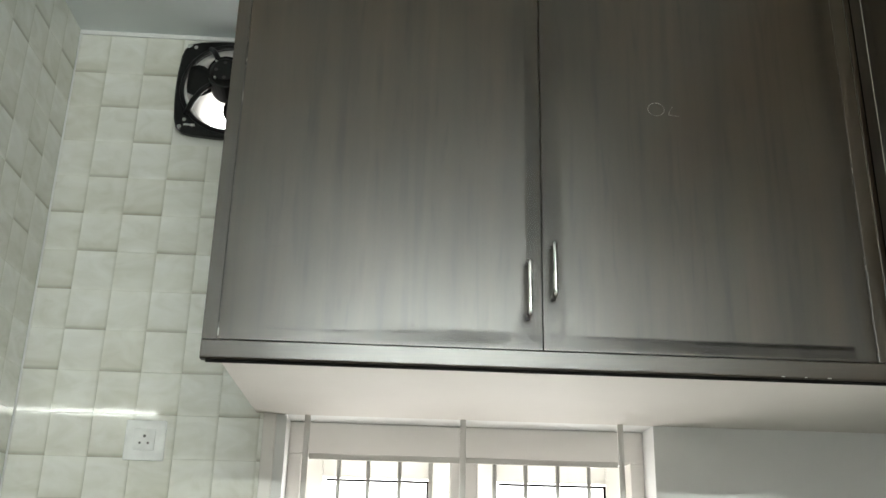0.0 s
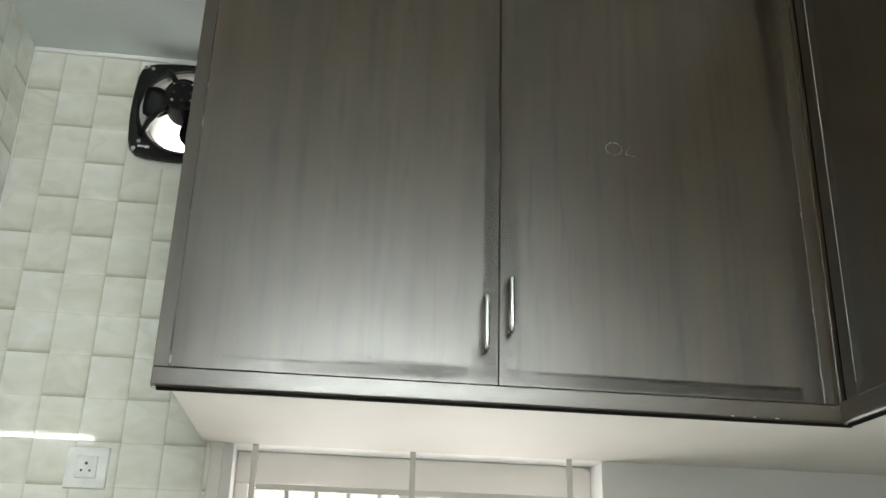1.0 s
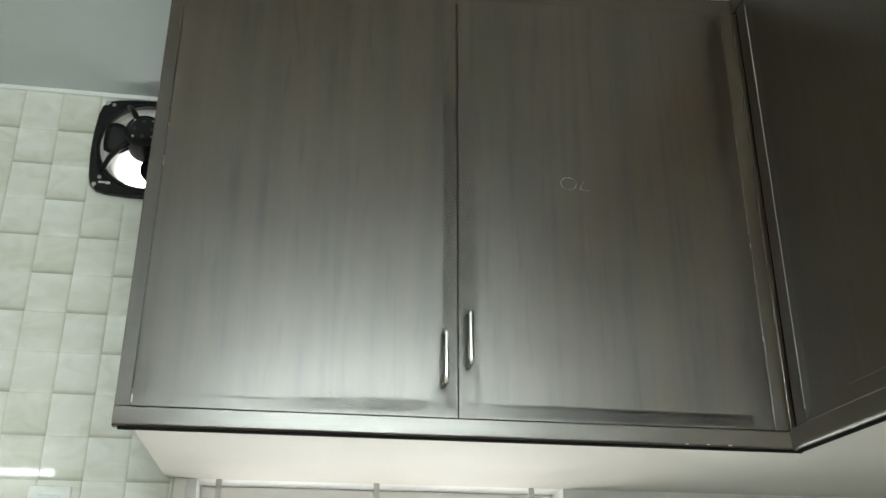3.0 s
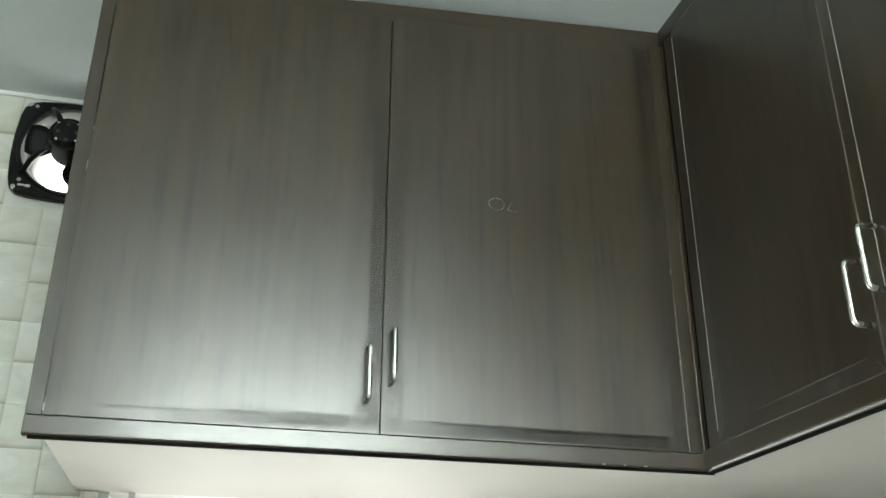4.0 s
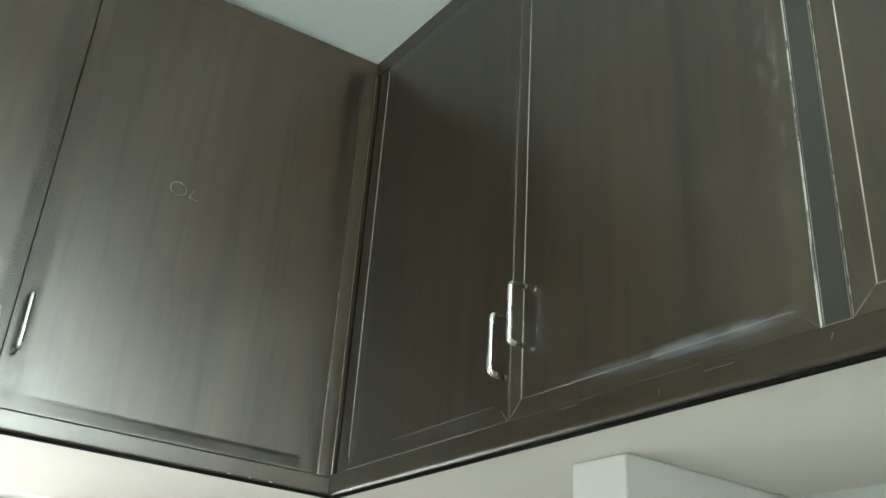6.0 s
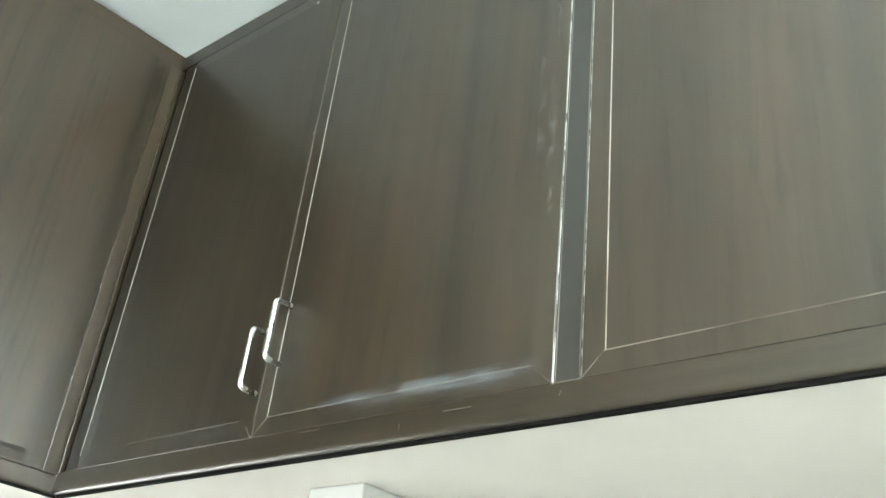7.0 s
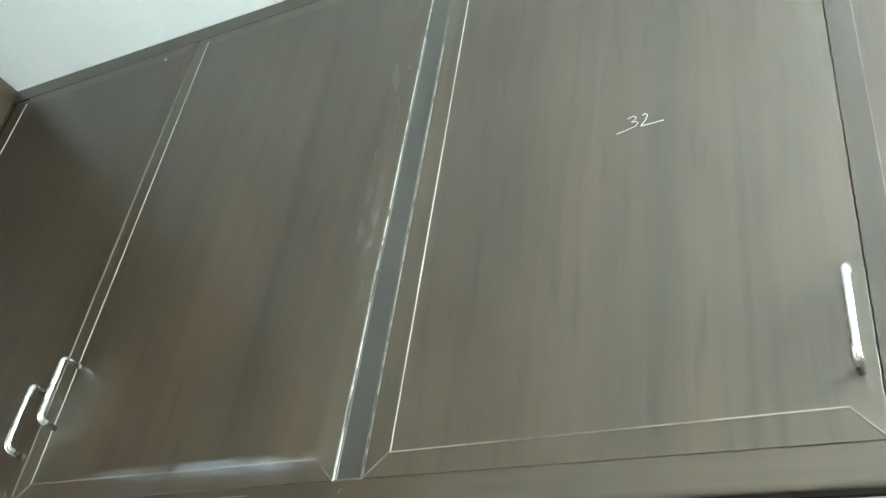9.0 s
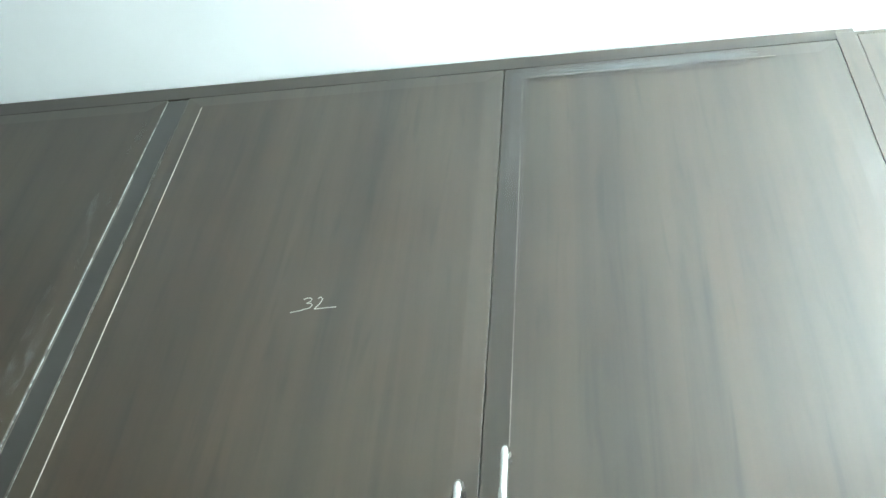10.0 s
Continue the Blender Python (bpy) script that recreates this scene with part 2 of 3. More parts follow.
SMUDGE = smear("dark_finger_smudge", (0.016, 0.013, 0.010), 0.38, 0.5, (0.0, 0.35, 0.65, 1.0), (0.0, 0.3, 0.6, 1.0), 22.0, 1.0, (0.34, 0.58))
SEAM_GRIME = smear("brown_grime_along_the_seam", (0.022, 0.017, 0.012), 0.30, 0.33, (0.0, 0.25, 0.75, 1.0), (0.0, 0.08, 0.6, 1.0), 9.0, 0.6, (0.25, 0.55))
FLAKED = smear("pale_flaked_laminate", (0.25, 0.26, 0.245), 0.48, 0.6, (0.0, 0.35, 0.65, 1.0), (0.0, 0.04, 0.96, 1.0), 26.0, 0.45, (0.52, 0.62))
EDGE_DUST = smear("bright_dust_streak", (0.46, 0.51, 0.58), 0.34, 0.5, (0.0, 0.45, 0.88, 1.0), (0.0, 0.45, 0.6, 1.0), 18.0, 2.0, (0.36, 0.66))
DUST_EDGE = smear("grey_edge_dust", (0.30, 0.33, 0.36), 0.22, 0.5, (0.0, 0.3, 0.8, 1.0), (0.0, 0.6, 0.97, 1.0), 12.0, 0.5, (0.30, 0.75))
GREASE = smear("pale_grease_film", (0.16, 0.14, 0.12), 0.5)
LAMP_BODY = plastic("white_lamp_body", (0.8, 0.8, 0.78), 0.4)
TUBE = glowing("lit_tube", (0.93, 1.0, 0.95), TUBE_GLOW)
OUTSIDE = glowing("bright_overcast_distance", (1.0, 1.0, 0.98), 5.0)

# mesh helpers


def link_mesh(name, bm, mat, parent=None, label="", smooth=False):
    me = bpy.data.meshes.new(name)
    bmesh.ops.recalc_face_normals(bm, faces=bm.faces)
    bm.to_mesh(me)
    bm.free()
    me.materials.append(mat)
    if smooth:
        for p in me.polygons:
            p.use_smooth = True
    ob = new(name, me)
    if parent is not None:
        ob.parent = parent
    if label:
        tagged(ob, label=label)
    return ob


def part(name, bm, mat, parent, label="", smooth=False):
    return link_mesh(name, bm, mat, parent, label, smooth)


def box(bm, x0, x1, y0, y1, z0, z1, bevel=0.0):
    start = set(bm.verts)
    r = bmesh.ops.create_cube(bm, size=1.0)
    for v in r["verts"]:
        v.co = Vector((x0 + (v.co.x + 0.5) * (x1 - x0), y0 + (v.co.y + 0.5) * (y1 - y0), z0 + (v.co.z + 0.5) * (z1 - z0)))
    if bevel:
        edges = list({e for v in r["verts"] for e in v.link_edges})
        bmesh.ops.bevel(bm, geom=edges, offset=bevel, segments=2, profile=0.5, affect="EDGES")
    return [v for v in bm.verts if v not in start]


def boxes(*rows, bevel=0.0):
    bm = bmesh.new()
    for r in rows:
        box(bm, *r, bevel=bevel)
    return bm


def tube(bm, points, radius, sides=10, closed=False):
    """A round bar swept along the points."""
    pts = [Vector(p) for p in points]
    rings = []
    side = None
    for i, p in enumerate(pts):
        a = pts[i - 1] if i or closed else p
        c = pts[(i + 1) % len(pts)] if i < len(pts) - 1 or closed else p
        way = (c - a).normalized()
        if side is None:
            side = way.orthogonal().normalized()
        side = (side - way * side.dot(way)).normalized()
        up = way.cross(side)
        rings.append([bm.verts.new(p + radius * (math.cos(k * 2 * math.pi / sides) * side + math.sin(k * 2 * math.pi / sides) * up))
                      for k in range(sides)])
    pairs = list(zip(rings, rings[1:])) + ([(rings[-1], rings[0])] if closed else [])
    for r0, r1 in pairs:
        for k in range(sides):
            bm.faces.new((r0[k], r0[(k + 1) % sides], r1[(k + 1) % sides], r1[k]))
    if not closed:
        bm.faces.new(rings[0])
        bm.faces.new(rings[-1])
    return bm


def cylinder_y(bm, x, y0, y1, z, r, sides=32, r_end=None):
    """A round drum along y, which may taper."""
    ends = []
    for y, rad in ((y0, r), (y1, r if r_end is None else r_end)):
        ends.append([bm.verts.new((x + rad * math.cos(k * 2 * math.pi / sides), y, z + rad * math.sin(k * 2 * math.pi / sides)))
                     for k in range(sides)])
    for k in range(sides):
        bm.faces.new((ends[0][k], ends[0][(k + 1) % sides], ends[1][(k + 1) % sides], ends[1][k]))
    bm.faces.new(ends[0])
    bm.faces.new(ends[1])
    return bm


def structure(name, bm, mat, label, category):
    return tagged(link_mesh(name, bm, mat), label=label, category=category, kind="structure")


# large structure
WALL_Y, LEFT_X, RIGHT_X, BACK_Y, CEIL = 0.665, -1.807, 0.60, -2.85, 3.102
UNDER, FACE_Z = 2.072, 2.05
WIN = (-1.160, -0.263, 1.05, 2.072)
FAN_X, FAN_Z, FAN_HOLE = -1.375, 2.934, 0.118


def wall_with_openings():
    """The window wall, with the window opening and the round fan duct going through it."""
    bm = bmesh.new()
    y0, y1 = WALL_Y, WALL_Y + 0.23
    x0, x1, z0, z1 = WIN
    fx0, fx1, fz0, fz1 = FAN_X - 0.15, FAN_X + 0.15, FAN_Z - 0.15, FAN_Z + 0.15
    box(bm, LEFT_X - 0.15, fx0, y0, y1, 0, CEIL + 0.1)
    box(bm, fx0, fx1, y0, y1, 0, fz0)
    box(bm, fx0, fx1, y0, y1, fz1, CEIL + 0.1)
    box(bm, fx1, x0, y0, y1, 0, CEIL + 0.1)
    box(bm, x0, x1, y0, y1, z1, CEIL + 0.1)
    box(bm, x0, x1, y0, y1, 0, z0)
    box(bm, x1, RIGHT_X + 0.15, y0, y1, 0, CEIL + 0.1)
    # square block with a round hole
    n = 32
    rings = []
    for y in (y0, y1):
        inner = [bm.verts.new((FAN_X + FAN_HOLE * math.cos(k * 2 * math.pi / n), y, FAN_Z + FAN_HOLE * math.sin(k * 2 * math.pi / n))) for k in range(n)]
        outer = []
        for k in range(n):
            c, s = math.cos(k * 2 * math.pi / n), math.sin(k * 2 * math.pi / n)
            f = 0.15 / max(abs(c), abs(s))
            outer.append(bm.verts.new((FAN_X + f * c, y, FAN_Z + f * s)))
        for k in range(n):
            bm.faces.new((inner[k], inner[(k + 1) % n], outer[(k + 1) % n], outer[k]))
        rings.append(inner)
    for k in range(n):
        bm.faces.new((rings[0][k], rings[0][(k + 1) % n], rings[1][(k + 1) % n], rings[1][k]))
    return bm


structure("wall_north", wall_with_openings(), WHITE_PAINT, "white painted plaster wall with a window opening", "wall")
structure("wall_west", boxes((LEFT_X - 0.15, LEFT_X, BACK_Y, WALL_Y, 0, CEIL)), WHITE_PAINT, "white plaster wall behind stone-look tiles", "wall")
structure("wall_east", boxes((RIGHT_X, RIGHT_X + 0.15, BACK_Y, WALL_Y, 0, CEIL)), WHITE_PAINT, "plain white painted wall under the cabinets", "wall")
structure("wall_south", boxes((LEFT_X - 0.15, RIGHT_X + 0.15, BACK_Y - 0.15, BACK_Y, 0, CEIL)), WHITE_PAINT, "plain white painted wall", "wall")
structure("floor", boxes((LEFT_X - 0.15, RIGHT_X + 0.15, BACK_Y - 0.15, WALL_Y, -0.1, 0)), FLOOR_STONE, "pale stone kitchen floor", "floor")
structure("ceiling", boxes((LEFT_X - 0.15, RIGHT_X + 0.15, BACK_Y - 0.15, WALL_Y, CEIL, CEIL + 0.12)), CEILING_PAINT, "white painted flat ceiling", "ceiling")
structure("wall_pier", boxes((0.180, RIGHT_X, -0.625, -0.500, 0, UNDER), bevel=0.004), WHITE_PAINT, "narrow white plastered pier under the loft slab", "pier")
structure("loft_slab_north", boxes((-1.232, 0.0185, 0.0185, WALL_Y, UNDER, UNDER + 0.07)), SLAB_PAINT,
          "cream painted concrete loft slab above the window", "slab")
structure("loft_slab_east", boxes((0.0185, RIGHT_X, -2.80, WALL_Y, UNDER, UNDER + 0.07)), SLAB_PAINT,
          "white painted concrete loft slab under the long cabinet", "slab")
structure("trim_ceiling", boxes((LEFT_X, -1.20, WALL_Y - 0.013, WALL_Y, CEIL - 0.012, CEIL)), WHITE_PAINT, "white grout line where tiles meet the ceiling", "trim")
structure("trim_corner", boxes((LEFT_X, LEFT_X + 0.0108, WALL_Y - 0.0108, WALL_Y, 1.55, CEIL - 0.012), bevel=0.001), WHITE_PAINT, "white grout line in the tiled corner", "trim")
structure("backdrop", boxes((-9, 8, 6.0, 6.05, -6, 9)), OUTSIDE, "bright overcast distance outside the window", "backdrop")

# cabinets


def slanted_rail(u0, u1, v0, v1, top0, top1, y0=0.0, y1=0.018):
    """A rail whose upper edge follows the uneven ceiling."""
    bm = bmesh.new()
    low = [bm.verts.new(p) for p in ((u0, y0, v0), (u1, y0, v1), (u1, y1, v1), (u0, y1, v0))]
    high = [bm.verts.new(p) for p in ((u0, y0, top0), (u1, y0, top1), (u1, y1, top1), (u0, y1, top0))]
    bm.faces.new(low)
    bm.faces.new(high)
    for k in range(4):
        bm.faces.new((low[k], low[(k + 1) % 4], high[(k + 1) % 4], high[k]))
    return bm


BORDER = 0.030


def door_slab(w, h, h2=None, rise=0.0014, low=(BORDER, BORDER), ease=0.0008):
    """Cabinet door: a thick slab whose border slopes up to a flat raised field. h2: the height of its far side; low: the lower border at both sides."""
    h2 = h if h2 is None else h2
    bm = bmesh.new()

    def loop(inset, y, foot=None):
        f0, f1 = foot or (inset, inset)
        return [bm.verts.new((u, y, v)) for u, v in ((inset, f0), (w - inset, f1), (w - inset, h2 - inset), (inset, h - inset))]

    loops = [loop(0, 0.017), loop(0, ease), loop(ease, 0.0), loop(BORDER, -rise, low)]
    for a, b in zip(loops, loops[1:]):
        for k in range(4):
            bm.faces.new((a[k], a[(k + 1) % 4], b[(k + 1) % 4], b[k]))
    bm.faces.new(loops[0])
    bm.faces.new(loops[-1])
    return bm


def handle_bar(length=0.111, reach=0.037, r=0.0047, bend=0.010):
    """Bent steel bow handle, upright, its feet at y = 0."""
    pts = [(0, 0.002, r)]
    for k in range(7):
        a = k * math.pi / 12
        pts.append((0, -(reach - bend - r) - bend * math.sin(a), r + bend - bend * math.cos(a)))
    pts += [(p[0], p[1], length - p[2]) for p in reversed(pts)]
    bm = tube(bmesh.new(), pts, r, 12)
    return bm


def line(u0, v0, u1, v1, width=0.0016, y=-0.0021, deep=0.003):
    """A narrow strip along an edge of the door's field."""
    bm = bmesh.new()
    a, b = Vector((u0, 0, v0)), Vector((u1, 0, v1))
    side = Vector((v0 - v1, 0, u1 - u0)).normalized() * width / 2
    front = [bm.verts.new(p + Vector((0, y, 0))) for p in (a + side, b + side, b - side, a - side)]
    back = [bm.verts.new(p + Vector((0, y + deep, 0))) for p in (a + side, b + side, b - side, a - side)]
    bm.faces.new(front)
    bm.faces.new(back)
    for k in range(4):
        bm.faces.new((front[k], front[(k + 1) % 4], back[(k + 1) % 4], back[k]))
    return bm


def door(parent, u, v, w, h, handle_u, handle_v, h2=None, rise=0.0014, low=(BORDER, BORDER)):
    ob = part("door", door_slab(w, h, h2, rise, low), WOOD, parent)
    ob.location = (u, 0, v)
    hd = part("handle", handle_bar(), STEEL, ob, "polished steel bow handle", True)
    hd.location = (handle_u - u, -0.0012, handle_v - v)
    return ob


def worn(parent, rows, mat, label, name="worn_edge"):
    for r in rows:
        part(name, line(*r), mat, parent, label)


def strokes(parent, name, lines, mat, label, r=0.0009, y=-0.0016):
    bm = bmesh.new()
    for pts in lines:
        tube(bm, [(p[0], y, p[1]) for p in pts], r, 6)
    return part(name, bm, mat, parent, label)


def arc(cx, cz, rx, rz, a0, a1, n=14):
    return [(cx + rx * math.cos(radians(a0 + (a1 - a0) * k / n)), cz + rz * math.sin(radians(a0 + (a1 - a0) * k / n))) for k in range(n + 1)]


def bottom_rail(u0, u1, chamfer, z1=0.037, z0=0.004):
    """Rail whose lower front edge is eased by a chamfer of that height."""
    bm = bmesh.new()
    c = chamfer
    prof = [(0.0, z1)] + [(0.55 * c * (1 - math.cos(k * math.pi / 12)), z0 + c * (1 - math.sin(k * math.pi / 12))) for k in range(7)] + [(0.018, z0), (0.018, z1)]
    a = [bm.verts.new((u0, y, z)) for y, z in prof]
    b = [bm.verts.new((u1, y, z)) for y, z in prof]
    n = len(prof)
    for k in range(n):
        bm.faces.new((a[k], a[(k + 1) % n], b[(k + 1) % n], b[k]))
    bm.faces.new(a)
    bm.faces.new(b)
    return bm


def cabinet(name, m, length, depth, label, left_stile, right_stile, top0, top1, door_top, chamfer=0.012, reach=0.0, rail_top=0.037, door_top_end=None):
    """Carcass and face frame of a wall cabinet; its front stands on local y = 0 and looks to -y."""
    ob = new(name)
    ob.matrix_world = m
    tagged(ob, label=label, category="cabinet", group="loft cabinets")
    part("body", boxes((0.004, length - 0.004, 0.020, depth - 0.01, 0.110, min(top0, top1) - 0.006)), CARCASS, ob, "dark cabinet carcass")
    part("bottom_rail", bottom_rail(0, length + reach, chamfer, rail_top), WOOD_FLAT, ob)
    # thin lip whose black colour carries the shadow below the rail
    part("bottom_edging", boxes((0.010, length + reach, 0.55 * chamfer - 0.001, 0.55 * chamfer + 0.006, -0.0015, 0.0038)), MATT_BLACK, ob, "thin lip under the cabinet front, blackened for its shade")
    part("top_rail", slanted_rail(0, length, door_top, door_top if door_top_end is None else door_top_end, top0, top1), WOOD_FLAT, ob)
    part("stile", boxes((0, left_stile - 0.0008, 0, 0.018, 0.0385, door_top), bevel=0.0008), WOOD, ob)
    part("stile", boxes((length - right_stile + 0.0001, length, -0.0004, 0.018, 0.0385, min(top0, top1) + 0.6 * max(0.0, top1 - top0) - 0.010), bevel=0.0008), WOOD, ob)
    return ob


# the two-door cabinet over the window; local u = x + 1.25
cab_a = cabinet("loft_cabinet", pose(-1.25, 0, FACE_Z), 1.25, 0.65, "dark walnut laminate two-door loft cabinet above the window",
                0.027, 0.030, 0.968, 1.050, 0.958, 0.005, 0.020)
A_LOW = 0.039
door_a1 = door(cab_a, 0.027, A_LOW, 0.5755, 0.925, 0.576, 0.093, 0.931, 0.0008)
door_a2 = door(cab_a, 0.6040, A_LOW, 0.6160, 0.933, 0.622, 0.130, 0.967, 0.0008)
worn(door_a1, [(0.0005, 0.03, 0.0005, 0.60, 0.0018, -0.0006)], BROKEN_LINE, "rubbed pale door edge")
worn(door_a1, [(0.0008, 0.006, 0.0008, 0.020, 0.0026, -0.0008)], CHALK, "pale chipped spot", "chip")
worn(door_a2, [(0.6150, 0.004, 0.6150, 0.30, 0.0018, -0.0006), (0.6152, 0.34, 0.6150, 0.62, 0.0012, -0.0006)], BROKEN_LINE, "rubbed pale door edge")
strokes(door_a2, "chalk_mark", [arc(0.231, 0.496, 0.0165, 0.0140, 105, 455, 22), [(0.2640, 0.5030), (0.2585, 0.4945), (0.2555, 0.4850)], [(0.2555, 0.4850), (0.2650, 0.4835), (0.2760, 0.4830)]],
        FAINT_CHALK, "faint chalk letters OL on the door", 0.0007)
part("screw_hole", cylinder_y(bmesh.new(), 0.577, -0.0052, -0.0042, 0.966 - 0.016, 0.0022, 10), SOCKET_DARK, door_a2)

# the four-door cabinet along the other wall; local u = -y
cab_b = cabinet("loft_cabinet", pose(0, 0, FACE_Z, 0, 0, -90), 2.232, 0.58, "dark walnut laminate four-door loft cabinet with worn edges",
                0.004, 0.0285, 1.0520, 1.0293, 1.0105, 0.009, 0.0, 0.0454, 1.0015)
part("corner_groove", boxes((0.003, 0.0220, 0.010, 0.018, 0.0455, 1.009)), MATT_BLACK, cab_b, "dark recessed corner groove")
part("corner_filler", boxes((0.0222, 0.0612, 0.001, 0.018, 0.0455, 1.008), bevel=0.002), WOOD, cab_b)
B_LOW = 0.046
doors_b = [door(cab_b, u, B_LOW, w, h, hu, hv, h2, 0.0014, low) for u, w, h, h2, hu, hv, low in (
    (0.0620, 0.4860, 0.9635, 0.9620, 0.539, 0.114, (0.030, 0.030)), (0.5500, 0.5440, 0.9615, 0.9595, 0.584, 0.155, (0.028, 0.028)),
    (1.1345, 0.5515, 0.9595, 0.9570, 1.670, 0.111, (0.029, 0.034)), (1.6870, 0.5160, 0.9570, 0.9545, 1.717, 0.152, (0.033, 0.033)))]
filler = part("filler_strip", boxes((1.0945, 1.1340, 0.002, 0.018, B_LOW, 1.0045), bevel=0.0008), STRIP, cab_b, "narrow slate-grey filler strip between doors")
worn(filler, [(1.0948, B_LOW + 0.002, 1.0948, 1.003, 0.0010, 0.0005), (1.1337, B_LOW + 0.002, 1.1337, 0.84, 0.0010, 0.0005)], BARE_LINE, "pale bare board edge")
worn(filler, [(1.0976, B_LOW + 0.002, 1.0976, 0.80, 0.0008, 0.0008), (1.1308, B_LOW + 0.002, 1.1308, 0.9, 0.0008, 0.0008),
              (1.0955, B_LOW + 0.001, 1.1330, B_LOW + 0.001, 0.0016, 0.0005)], DULL_LINE, "dull bare board edge")
E1 = BORDER + 0.0004
db1, db2, db3, db4 = doors_b
worn(db1, [(0.0015, 0.024, 0.0015, 0.945, 0.0017, -0.0010)], PALE_LINE, "pale rubbed door edge")
worn(db1, [(0.15, E1, 0.450, E1, 0.0013), (0.470, 0.020, 0.485, 0.001, 0.0012, -0.0016)],
     DULL_LINE, "rubbed edge of the door field")
worn(db2, [(E1, 0.029, E1, 0.943, 0.0014)], PALE_LINE, "pale rubbed edge of the door field")
worn(db2, [(E1, 0.0284, 0.5440 - E1, 0.0284, 0.0016), (0.001, 0.001, E1, 0.0284, 0.0018, -0.0016), (0.5430, 0.001, 0.5440 - E1, 0.0284, 0.0010, -0.0016),
           (0.0008, 0.002, 0.0008, 0.95, 0.0012, -0.0006)], DULL_LINE, "rubbed edge of the door field")
worn(db3, [(0.0325, 0.030, 0.0325, 0.926, 0.0014)], PALE_LINE, "pale rubbed edge of the door field")
worn(db3, [(E1, 0.0294, 0.5515 - E1, 0.0344, 0.0016), (0.001, 0.001, E1, 0.0294, 0.0014, -0.0016), (0.5505, 0.001, 0.5515 - E1, 0.0344, 0.0014, -0.0016)],
     DULL_LINE, "rubbed edge of the door field")
worn(db4, [(E1, 0.0334, 0.5160 - E1, 0.0334, 0.0014), (0.001, 0.001, E1, 0.0334, 0.0014, -0.0016), (E1, 0.957 - E1, 0.42, 0.955 - E1, 0.0024),
           (E1, 0.05, E1, 0.92, 0.0010)], DULL_LINE, "rubbed edge of the door field")
strokes(db3, "chalk_mark", [
    [(0.3040, 0.4655), (0.3077, 0.4678), (0.3122, 0.4682), (0.3157, 0.4655), (0.3137, 0.4615), (0.3091, 0.4585)],
    [(0.3091, 0.4585), (0.3152, 0.4582), (0.3179, 0.4552), (0.3150, 0.4505), (0.3027, 0.4465), (0.2895, 0.4438)],
    [(0.3237, 0.4662), (0.3267, 0.4685), (0.3301, 0.4655), (0.3281, 0.4580), (0.3215, 0.4480)],
    [(0.3215, 0.4480), (0.3267, 0.4483), (0.3357, 0.4490), (0.3507, 0.4498)]],
    CHALK, "white chalk number 32 on the door", 0.0006)


def film(parent, mat, u0, u1, v0, v1, label, y=-0.0030):
    bm = bmesh.new()
    bm.faces.new([bm.verts.new(p) for p in ((u0, y, v0), (u1, y, v0), (u1, y + 0.0001, v1), (u0, y + 0.0001, v1))])
    part("smear", bm, mat, parent, label)


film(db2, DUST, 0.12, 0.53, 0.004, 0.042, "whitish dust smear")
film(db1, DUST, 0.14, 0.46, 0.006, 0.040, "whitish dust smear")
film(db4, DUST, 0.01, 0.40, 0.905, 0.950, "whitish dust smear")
film(db2, FLAKED, 0.498, 0.516, 0.30, 0.72, "pale flaked patch")
film(db2, FLAKED, 0.516, 0.534, 0.20, 0.90, "pale flaked patch")
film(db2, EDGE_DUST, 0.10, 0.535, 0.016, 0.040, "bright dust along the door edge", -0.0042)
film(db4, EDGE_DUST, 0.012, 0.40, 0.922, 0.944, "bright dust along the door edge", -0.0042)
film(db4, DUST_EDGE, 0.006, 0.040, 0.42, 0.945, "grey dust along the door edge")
film(door_a1, GREASE, 0.20, 0.52, 0.002, 0.030, "pale greasy smear", -0.0026)
film(door_a1, GRIME, 0.30, 0.60, 0.004, 0.036, "dark grime smear", -0.0032)
film(door_a2, GRIME_SHADE_BAND, 0.02, 0.577, 0.003, 0.030, "brown band of grime and painted shade along the door border", -0.0026)
film(door_a2, SMUDGE, -0.001, 0.045, 0.002, 0.09, "dark finger smudge", -0.0034)
film(door_a1, SMUDGE, 0.525, 0.575, 0.002, 0.07, "dark finger smudge", -0.0040)
film(door_a2, SEAM_GRIME, 0.000, 0.040, 0.07, 0.80, "brown grime along the seam", -0.0046)
film(door_a1, SEAM_GRIME, 0.545, 0.583, 0.06, 0.80, "brown grime along the seam", -0.0046)
for grime_row in ((0.07, 0.275, 0.018, 0.026), (0.28, 0.40, 0.020, 0.029), (0.405, 0.52, 0.021, 0.032)):
    film(door_a1, GRIME_STREAK, *grime_row, "dark grime streak", -0.0040)
for grime_row in ((0.05, 0.27, 0.022, 0.031), (0.275, 0.57, 0.019, 0.028)):
    film(door_a2, GRIME_STREAK, *grime_row, "dark grime streak", -0.0040)
part("chip", cylinder_y(bmesh.new(), 0.4110, -0.0022, -0.0010, 0.934, 0.0035, 7), CHALK, db1, "pale chipped spot")

